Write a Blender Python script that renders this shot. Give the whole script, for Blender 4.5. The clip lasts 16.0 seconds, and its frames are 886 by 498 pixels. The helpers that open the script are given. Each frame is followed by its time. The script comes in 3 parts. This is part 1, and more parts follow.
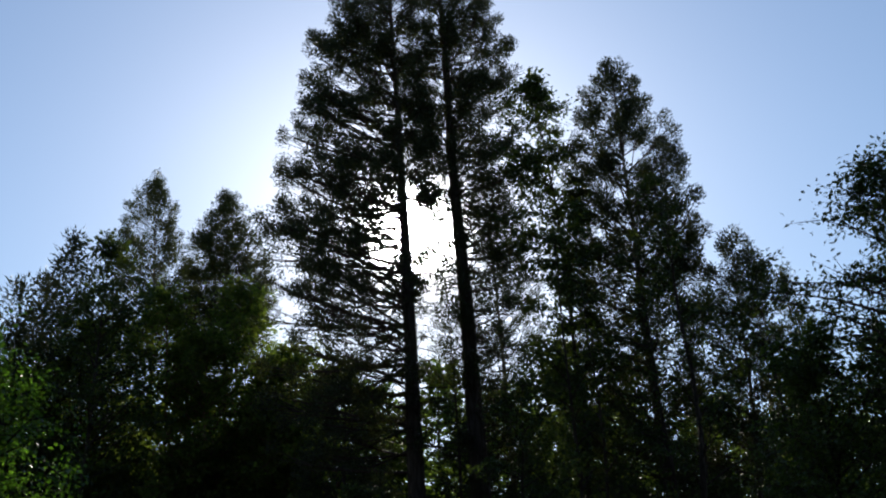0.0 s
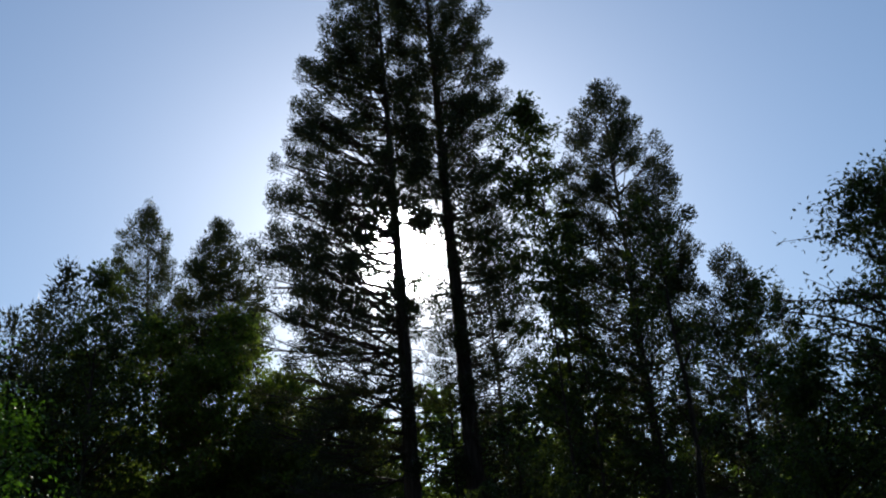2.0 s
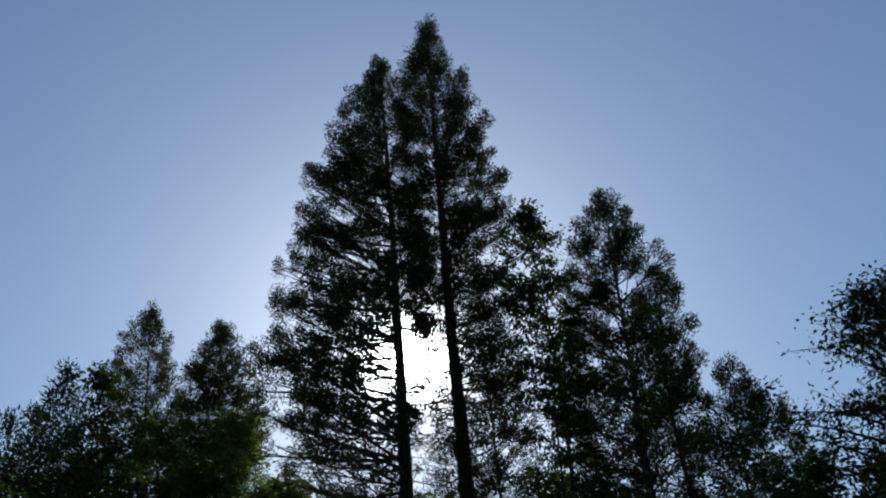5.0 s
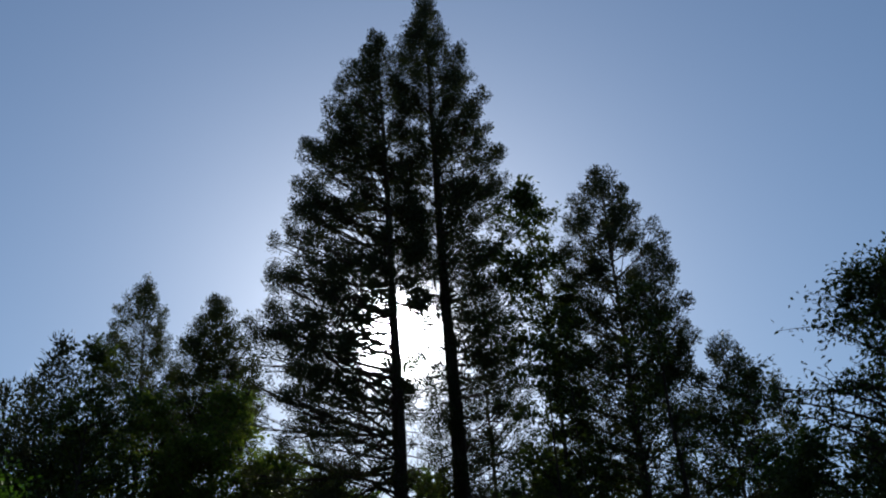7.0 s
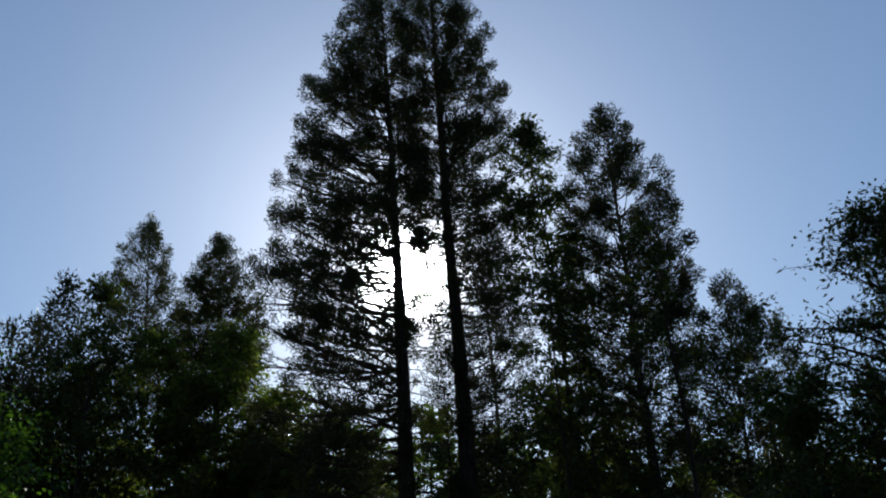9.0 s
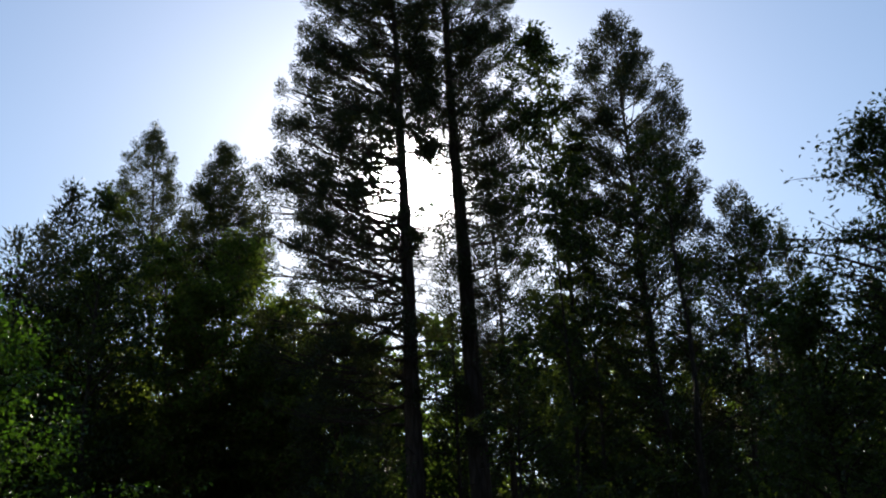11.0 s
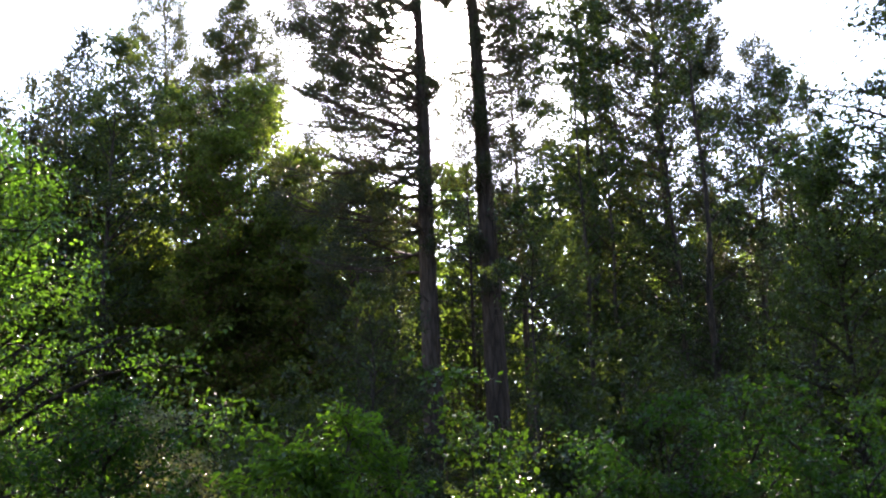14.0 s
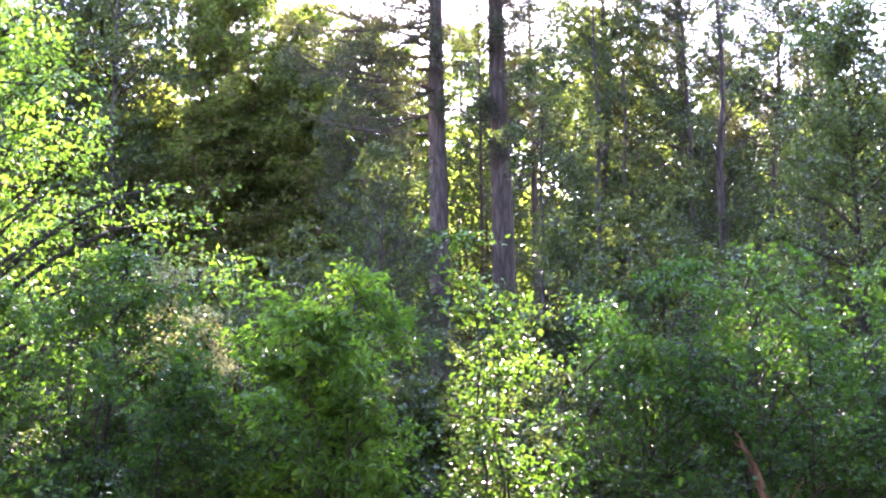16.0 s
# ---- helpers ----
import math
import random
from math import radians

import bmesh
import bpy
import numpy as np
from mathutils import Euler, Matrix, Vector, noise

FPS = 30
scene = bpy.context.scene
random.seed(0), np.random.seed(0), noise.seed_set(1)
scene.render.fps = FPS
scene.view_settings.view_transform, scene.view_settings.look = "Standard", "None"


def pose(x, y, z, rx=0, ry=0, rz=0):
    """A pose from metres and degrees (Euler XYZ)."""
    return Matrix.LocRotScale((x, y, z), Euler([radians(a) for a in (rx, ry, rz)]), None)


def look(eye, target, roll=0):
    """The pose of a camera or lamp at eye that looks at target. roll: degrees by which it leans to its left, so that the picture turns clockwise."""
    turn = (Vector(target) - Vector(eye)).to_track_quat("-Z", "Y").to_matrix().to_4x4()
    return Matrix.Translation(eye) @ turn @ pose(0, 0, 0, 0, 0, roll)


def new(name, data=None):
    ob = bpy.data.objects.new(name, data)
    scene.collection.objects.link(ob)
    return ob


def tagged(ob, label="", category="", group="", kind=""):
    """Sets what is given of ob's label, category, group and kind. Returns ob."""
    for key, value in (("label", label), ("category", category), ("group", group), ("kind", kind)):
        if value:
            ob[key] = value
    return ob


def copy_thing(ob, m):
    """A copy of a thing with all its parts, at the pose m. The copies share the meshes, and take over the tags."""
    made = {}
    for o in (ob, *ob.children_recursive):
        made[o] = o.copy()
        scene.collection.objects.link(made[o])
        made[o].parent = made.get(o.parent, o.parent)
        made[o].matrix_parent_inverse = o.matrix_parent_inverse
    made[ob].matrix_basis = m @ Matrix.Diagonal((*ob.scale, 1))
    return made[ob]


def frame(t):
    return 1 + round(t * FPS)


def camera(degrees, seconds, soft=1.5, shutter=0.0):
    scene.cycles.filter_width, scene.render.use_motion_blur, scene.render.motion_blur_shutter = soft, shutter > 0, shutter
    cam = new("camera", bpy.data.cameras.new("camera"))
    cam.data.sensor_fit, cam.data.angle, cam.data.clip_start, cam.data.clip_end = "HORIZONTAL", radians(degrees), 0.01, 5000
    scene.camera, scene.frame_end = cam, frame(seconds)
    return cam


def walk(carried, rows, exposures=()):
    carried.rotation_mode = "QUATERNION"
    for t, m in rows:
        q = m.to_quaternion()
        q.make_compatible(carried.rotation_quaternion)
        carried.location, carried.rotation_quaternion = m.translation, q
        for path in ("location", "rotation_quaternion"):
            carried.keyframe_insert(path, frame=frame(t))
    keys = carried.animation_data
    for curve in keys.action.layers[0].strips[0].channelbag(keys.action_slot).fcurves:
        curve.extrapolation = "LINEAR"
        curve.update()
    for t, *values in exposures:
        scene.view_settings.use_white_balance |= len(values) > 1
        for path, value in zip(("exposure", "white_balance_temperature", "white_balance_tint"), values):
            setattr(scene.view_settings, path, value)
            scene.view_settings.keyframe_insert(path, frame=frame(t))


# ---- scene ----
# ---- camera: held by hand on one spot, tilting up and then down ----
cam = camera(46.0, 16.0, soft=2.05)
EYE = 1.6
TURNS = [  # seconds, and the pose's three angles
    (0.0, 116.85, 3.28, 1.66), (0.5, 117.41, 3.28, 1.43), (1.0, 117.58, 3.92, 1.68), (1.5, 118.04, 4.24, 1.65),
    (2.0, 118.18, 4.33, 1.80), (2.5, 118.66, 4.28, 1.71), (3.0, 119.76, 4.01, 1.67), (3.5, 120.93, 3.62, 1.98),
    (4.0, 121.79, 3.79, 1.97), (4.5, 123.10, 3.74, 1.78), (4.7, 123.49, 3.68, 1.68), (5.75, 124.5, 3.55, 1.3),
    (6.8, 123.14, 3.42, 1.03), (7.0, 122.60, 3.36, 1.09), (7.5, 121.58, 3.27, 1.16), (8.0, 121.03, 3.33, 1.11),
    (8.5, 120.22, 3.42, 1.24), (9.0, 119.25, 3.26, 1.24), (9.2, 118.61, 3.08, 1.20), (11.3, 113.35, 3.01, 1.49),
    (11.5, 112.59, 3.04, 1.55), (12.0, 110.83, 2.91, 1.67), (12.5, 109.84, 2.83, 1.99), (13.0, 108.10, 2.79, 2.08),
    (13.5, 107.31, 2.54, 2.09), (14.0, 106.09, 2.27, 2.04), (14.5, 104.47, 2.20, 2.01), (15.0, 102.25, 1.71, 1.79),
    (15.5, 100.65, 1.18, 2.21), (16.0, 98.56, 1.06, 2.25),
]
EXPOSURES = [(0.0, 0.72, 6700, 11), (1.5, 0.58, 6600, 10), (3.5, 0.25, 6400, 10), (4.7, 0.1, 6300, 10), (7.0, 0.05, 6300, 10), (9.0, 0.25, 6400, 10),
             (11.5, 1.1, 7200, 14), (12.5, 1.75, 7500, 16), (13.5, 2.8, 7500, 18), (14.5, 4.3, 7200, 32), (16.0, 5.85, 6850, 46)]
walk(cam, [(t, pose(0, 0, EYE, rx, ry, rz)) for t, rx, ry, rz in TURNS], EXPOSURES)

# ---- light: a clear sky with the low sun straight ahead ----
SUN_AZ, SUN_EL = radians(-1.9), radians(27.9)
SUN = Vector((math.sin(SUN_AZ) * math.cos(SUN_EL), math.cos(SUN_AZ) * math.cos(SUN_EL), math.sin(SUN_EL)))
world = bpy.data.worlds.new("sky")
scene.world = world
world.use_nodes = True
wn, wl = world.node_tree.nodes, world.node_tree.links
sky = wn.new("ShaderNodeTexSky")
sky.sky_type, sky.sun_disc = "NISHITA", False
sky.sun_elevation, sky.sun_rotation = SUN_EL, SUN_AZ
sky.dust_density, sky.air_density, sky.ozone_density = 0.2, 1.3, 4.0
background = wn["Background"]
background.inputs["Strength"].default_value = 0.08
# haze round the sun, with its glare painted into the sky as a bright core
where = wn.new("ShaderNodeTexCoord")
toward = wn.new("ShaderNodeVectorMath")
toward.operation = "DOT_PRODUCT"
toward.inputs[1].default_value = SUN
wl.new(where.outputs["Generated"], toward.inputs[0])


def halo(degrees, power, amount):
    """Brightest in the sun's direction, falling off softly with the angle from it."""
    chain = toward.outputs["Value"]
    for kind, value in (("SUBTRACT", 1.0), ("MULTIPLY", -1.0 / (1 - math.cos(radians(degrees)))), ("MAXIMUM", 0.0), ("ADD", 1.0), ("POWER", -power), ("MULTIPLY", amount)):
        step = wn.new("ShaderNodeMath")
        step.operation = kind
        wl.new(chain, step.inputs[0])
        step.inputs[1].default_value = value
        chain = step.outputs[0]
    return chain


total = wn.new("ShaderNodeMath")
total.operation = "ADD"
wl.new(halo(1.7, 4.0, 9000.0), total.inputs[0])
wl.new(halo(10.0, 1.5, 7.0), total.inputs[1])
glow = wn.new("ShaderNodeMixRGB")
glow.blend_type = "ADD"
glow.inputs[0].default_value = 1.0
wl.new(sky.outputs[0], glow.inputs[1])
wl.new(total.outputs[0], glow.inputs[2])
wl.new(glow.outputs[0], background.inputs["Color"])
sun_lamp = bpy.data.lights.new("sun", "SUN")
sun_lamp.energy, sun_lamp.angle, sun_lamp.color = 4.3, radians(0.6), (1.0, 0.94, 0.84)
sun = new("sun", sun_lamp)
sun.matrix_world = look(SUN * 100, (0, 0, 0))


# ---- materials ----
def ramp(nodes, stops):
    node = nodes.new("ShaderNodeValToRGB")
    while len(node.color_ramp.elements) < len(stops):
        node.color_ramp.elements.new(0.5)
    for element, (place, colour) in zip(node.color_ramp.elements, stops):
        element.position, element.color = place, (*colour, 1)
    return node


def leaf_material(name, dark, mid, light, through_leaf, rough=0.42, warm=0.35, gloss=0.3):
    """Leaves: each blade has its own shade; light also comes through from behind."""
    m = bpy.data.materials.new(name)
    m.use_nodes = True
    n, l = m.node_tree.nodes, m.node_tree.links
    own = n.new("ShaderNodeNewGeometry")
    shade = ramp(n, [(0.0, dark), (0.55, mid), (1.0, light)])
    patches = n.new("ShaderNodeTexNoise")
    patches.inputs["Scale"].default_value = 0.9
    patches.inputs["Detail"].default_value = 3.0
    place = n.new("ShaderNodeTexCoord")
    l.new(place.outputs["Object"], patches.inputs["Vector"])
    both = n.new("ShaderNodeMath")
    both.operation = "MULTIPLY_ADD"
    both.inputs[1].default_value = 0.55
    l.new(own.outputs["Random Per Island"], both.inputs[0])
    tone = n.new("ShaderNodeMath")
    tone.operation = "MULTIPLY_ADD"
    tone.inputs[1].default_value, tone.inputs[2].default_value = 1.0, -0.25
    l.new(patches.outputs["Fac"], tone.inputs[0])
    l.new(tone.outputs[0], both.inputs[2])
    l.new(both.outputs[0], shade.inputs[0])
    face = n["Principled BSDF"]
    face.inputs["Roughness"].default_value = rough
    face.inputs["Specular IOR Level"].default_value = gloss
    l.new(shade.outputs[0], face.inputs["Base Color"])
    lit = n.new("ShaderNodeMixRGB")
    lit.blend_type = "MULTIPLY"
    lit.inputs[0].default_value = 1.0
    lit.inputs[2].default_value = (2.3 + warm, 2.3, 0.9, 1)
    l.new(shade.outputs[0], lit.inputs[1])
    back = n.new("ShaderNodeBsdfTranslucent")
    l.new(lit.outputs[0], back.inputs["Color"])
    mix = n.new("ShaderNodeMixShader")
    mix.inputs[0].default_value = through_leaf
    l.new(face.outputs[0], mix.inputs[1])
    l.new(back.outputs[0], mix.inputs[2])
    l.new(mix.outputs[0], n["Material Output"].inputs["Surface"])
    return m


def bark_material(name, dark, light, scale):
    m = bpy.data.materials.new(name)
    m.use_nodes = True
    n, l = m.node_tree.nodes, m.node_tree.links
    place = n.new("ShaderNodeTexCoord")
    stretch = n.new("ShaderNodeMapping")
    stretch.inputs["Scale"].default_value = (1, 1, 0.16)
    l.new(place.outputs["Object"], stretch.inputs["Vector"])
    plates = n.new("ShaderNodeTexVoronoi")
    plates.feature = "DISTANCE_TO_EDGE"
    plates.inputs["Scale"].default_value = scale
    l.new(stretch.outputs[0], plates.inputs["Vector"])
    grain = n.new("ShaderNodeTexNoise")
    grain.inputs["Scale"].default_value, grain.inputs["Detail"].default_value = scale * 4, 6.0
    l.new(stretch.outputs[0], grain.inputs["Vector"])
    blend = n.new("ShaderNodeMath")
    blend.operation = "MULTIPLY_ADD"
    blend.inputs[1].default_value = 1.6
    l.new(plates.outputs["Distance"], blend.inputs[0])
    l.new(grain.outputs["Fac"], blend.inputs[2])
    shade = ramp(n, [(0.3, dark), (0.95, light)])
    l.new(blend.outputs[0], shade.inputs[0])
    face = n["Principled BSDF"]
    face.inputs["Roughness"].default_value = 0.9
    face.inputs["Specular IOR Level"].default_value = 0.1
    l.new(shade.outputs[0], face.inputs["Base Color"])
    bump = n.new("ShaderNodeBump")
    bump.inputs["Strength"].default_value, bump.inputs["Distance"].default_value = 0.9, 0.04
    l.new(blend.outputs[0], bump.inputs["Height"])
    l.new(bump.outputs[0], face.inputs["Normal"])
    return m


needles = leaf_material("conifer_needles", (0.013, 0.018, 0.012), (0.022, 0.031, 0.016), (0.042, 0.052, 0.024), 0.12, 0.55, gloss=0.1)
far_needles = leaf_material("far_conifer_needles", (0.019, 0.027, 0.014), (0.030, 0.041, 0.017), (0.047, 0.055, 0.021), 0.16, 0.5, gloss=0.08)
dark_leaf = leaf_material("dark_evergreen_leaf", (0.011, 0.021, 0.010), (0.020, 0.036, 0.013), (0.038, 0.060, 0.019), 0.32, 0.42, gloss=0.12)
yellow_leaf = leaf_material("yellow_green_leaf", (0.020, 0.030, 0.010), (0.050, 0.068, 0.020), (0.105, 0.120, 0.036), 0.6, warm=-0.25, gloss=0.12)
# raised leaf colour paints extra sunlight onto the woods behind
sunny_leaf = leaf_material("sunlit_far_leaf", (0.034, 0.052, 0.017), (0.055, 0.080, 0.025), (0.09, 0.118, 0.038), 0.5, warm=-0.3, gloss=0.1)
fresh_leaf = leaf_material("fresh_green_leaf", (0.016, 0.048, 0.008), (0.030, 0.078, 0.011), (0.056, 0.115, 0.016), 0.46, 0.5, warm=0.1, gloss=0.15)
young_leaf = leaf_material("young_tree_leaf", (0.017, 0.045, 0.008), (0.030, 0.070, 0.011), (0.052, 0.100, 0.017), 0.42, warm=-0.1)
sapling_leaf = leaf_material("sapling_leaf", (0.011, 0.025, 0.007), (0.022, 0.044, 0.011), (0.046, 0.074, 0.017), 0.42, warm=0.3)
bush_leaf = leaf_material("bush_green_leaf", (0.008, 0.028, 0.006), (0.015, 0.045, 0.008), (0.030, 0.070, 0.012), 0.42, 0.5, warm=0.1, gloss=0.15)
lime_leaf = leaf_material("lime_green_leaf", (0.017, 0.045, 0.008), (0.030, 0.066, 0.011), (0.050, 0.092, 0.017), 0.26, warm=-0.1, gloss=0.15)
pale_leaf = leaf_material("pale_grey_green_leaf", (0.054, 0.066, 0.036), (0.096, 0.108, 0.060), (0.156, 0.162, 0.102), 0.25, warm=0.1)
conifer_bark = bark_material("conifer_bark", (0.02, 0.014, 0.011), (0.055, 0.042, 0.036), 7.0)
grey_bark = bark_material("grey_bark", (0.014, 0.011, 0.01), (0.045, 0.037, 0.031), 14.0)
red_bark = bark_material("reddish_bark", (0.045, 0.024, 0.016), (0.14, 0.078, 0.05), 12.0)

floor_mat = bpy.data.materials.new("forest_floor")
floor_mat.use_nodes = True
fn, fl = floor_mat.node_tree.nodes, floor_mat.node_tree.links
f_place = fn.new("ShaderNodeTexCoord")
f_large, f_small = fn.new("ShaderNodeTexNoise"), fn.new("ShaderNodeTexNoise")
f_large.inputs["Scale"].default_value, f_small.inputs["Scale"].default_value = 0.35, 14.0
f_small.inputs["Detail"].default_value = 8.0
f_sum = fn.new("ShaderNodeMath")
f_sum.operation = "MULTIPLY_ADD"
f_sum.inputs[1].default_value = 0.5
for node in (f_large, f_small):
    fl.new(f_place.outputs["Object"], node.inputs["Vector"])
fl.new(f_small.outputs["Fac"], f_sum.inputs[0])
fl.new(f_large.outputs["Fac"], f_sum.inputs[2])
f_shade = ramp(fn, [(0.45, (0.035, 0.025, 0.016)), (0.7, (0.09, 0.07, 0.04)), (0.95, (0.07, 0.09, 0.03))])
fl.new(f_sum.outputs[0], f_shade.inputs[0])
fl.new(f_shade.outputs[0], fn["Principled BSDF"].inputs["Base Color"])
fn["Principled BSDF"].inputs["Roughness"].default_value = 0.95
f_bump = fn.new("ShaderNodeBump")
f_bump.inputs["Distance"].default_value = 0.05
fl.new(f_small.outputs["Fac"], f_bump.inputs["Height"])
fl.new(f_bump.outputs[0], fn["Principled BSDF"].inputs["Normal"])


# ---- building kit ----
class Soup:
    """Gathers vertices and faces, and makes one mesh of them."""

    def __init__(self):
        self.verts, self.faces, self.count = [], [], 0

    def add(self, verts, faces):
        self.verts.append(np.asarray(verts, dtype=np.float32).reshape(-1, 3))
        self.faces.append(np.asarray(faces, dtype=np.int32) + self.count)
        self.count += len(self.verts[-1])

    def mesh(self, name, material, smooth=False):
        me = bpy.data.meshes.new(name)
        v = np.concatenate(self.verts)
        me.vertices.add(len(v))
        me.vertices.foreach_set("co", v.ravel())
        loops = np.concatenate([f.ravel() for f in self.faces])
        sizes = np.concatenate([np.full(len(f), f.shape[1], dtype=np.int32) for f in self.faces])
        starts = np.concatenate(([0], np.cumsum(sizes)[:-1])).astype(np.int32)
        me.loops.add(len(loops))
        me.loops.foreach_set("vertex_index", loops)
        me.polygons.add(len(sizes))
        me.polygons.foreach_set("loop_start", starts)
        me.polygons.foreach_set("use_smooth", np.full(len(sizes), smooth))
        me.update(calc_edges=True)
        me.materials.append(material)
        return me


def part(name, me, parent, label="", kind=""):
    ob = new(name, me)
    ob.parent = parent
    return tagged(ob, label=label, kind=kind)


def unit(v):
    return v / (np.linalg.norm(v, axis=-1, keepdims=True) + 1e-9)


def tube(path, radii, sides, rng=None, rough=0.0):
    """A tapered tube along a path, closed at its end."""
    path, radii = np.asarray(path, dtype=float), np.asarray(radii, dtype=float)
    along = unit(np.gradient(path, axis=0))
    guide = np.array((0.31, 0.95, 0.05)) if abs(along[0][2]) > 0.5 else np.array((0.05, 0.03, 1.0))
    a = unit(np.cross(along, guide))
    b = np.cross(along, a)
    turn = np.linspace(0, 2 * np.pi, sides, endpoint=False)
    ring = a[:, None] * np.cos(turn)[None, :, None] + b[:, None] * np.sin(turn)[None, :, None]
    r = radii[:, None, None] * np.ones((1, sides, 1))
    if rng is not None and rough:
        r = r * (1 + rng.normal(0, rough, (len(path), sides, 1)))
    verts = (path[:, None] + ring * r).reshape(-1, 3)
    k = np.arange(len(path) - 1)[:, None] * sides
    j = np.arange(sides)[None, :]
    faces = np.stack((k + j, k + (j + 1) % sides, k + sides + (j + 1) % sides, k + sides + j), axis=-1).reshape(-1, 4)
    return verts, faces


def across(d, rng):
    """For each direction a unit vector at right angles to it, at a chance turn."""
    return unit(np.cross(d, rng.normal(size=d.shape)))


def blades(soup, root, way, length, width, rng):
    """Needle sprigs: one slim triangle each."""
    side = across(way, rng) * (width / 2)[:, None]
    tip = root + way * length[:, None]
    low = root + way * (length * 0.25)[:, None]
    n = len(root)
    verts = np.stack((low - side, low + side, tip), axis=1).reshape(-1, 3)
    soup.add(verts, np.arange(3 * n).reshape(n, 3))


def leaves(soup, root, way, face, length, width, fine=False):
    """Leaves: pointed ovals, folded along the midrib."""
    side = unit(np.cross(way, face))
    up = np.cross(side, way)
    l, w = length[:, None], width[:, None]
    n = len(root)
    tip = root + way * l - up * l * 0.10
    if fine:
        s1, s2 = root + way * l * 0.3 + up * w * 0.14, root + way * l * 0.68 + up * w * 0.08
        verts = np.stack((root, s1 + side * w * 0.46, s2 + side * w * 0.4, tip, s2 - side * w * 0.4, s1 - side * w * 0.46), axis=1)
        i = np.arange(n)[:, None] * 6
        soup.add(verts.reshape(-1, 3), np.concatenate((i + [[0, 1, 2, 3]], i + [[0, 3, 4, 5]])))
    else:
        mid = root + way * l * 0.45 + up * w * 0.12
        verts = np.stack((root, mid + side * w / 2, tip, mid - side * w / 2), axis=1)
        i = np.arange(n)[:, None] * 4
        soup.add(verts.reshape(-1, 3), np.concatenate((i + [[0, 1, 2]], i + [[0, 2, 3]])))


def width_at(profile, z, column):
    heights = [p[0] for p in profile]
    return float(np.interp(z, heights, [p[column] for p in profile]))


def trunk_path(height, lean, rng, bend=0.12, steps=12):
    s = np.linspace(0, 1, steps)
    sway = np.cumsum(rng.normal(0, bend / steps ** 0.5, (steps, 2)), axis=0) * (s * (1 - s) * 3)[:, None]
    return np.column_stack((lean[0] * s * height + sway[:, 0], lean[1] * s * height + sway[:, 1], height * s))


def on_path(path, z):
    return np.array([np.interp(z, path[:, 2], path[:, i]) for i in (0, 1)] + [z])


def in_glare_hole(points, place):
    """Which points lie in the ragged hole cut in the crowns to stand for the sun's glare."""
    rel = points + np.array(place) - np.array((0.0, 0.0, EYE))
    away = np.linalg.norm(rel - np.outer(rel @ np.array(SUN), np.array(SUN)), axis=1)
    ragged = np.array([noise.noise(Vector(p) * 1.9) for p in points])
    return away < np.maximum(0.62, 0.68 + 0.6 * ragged)


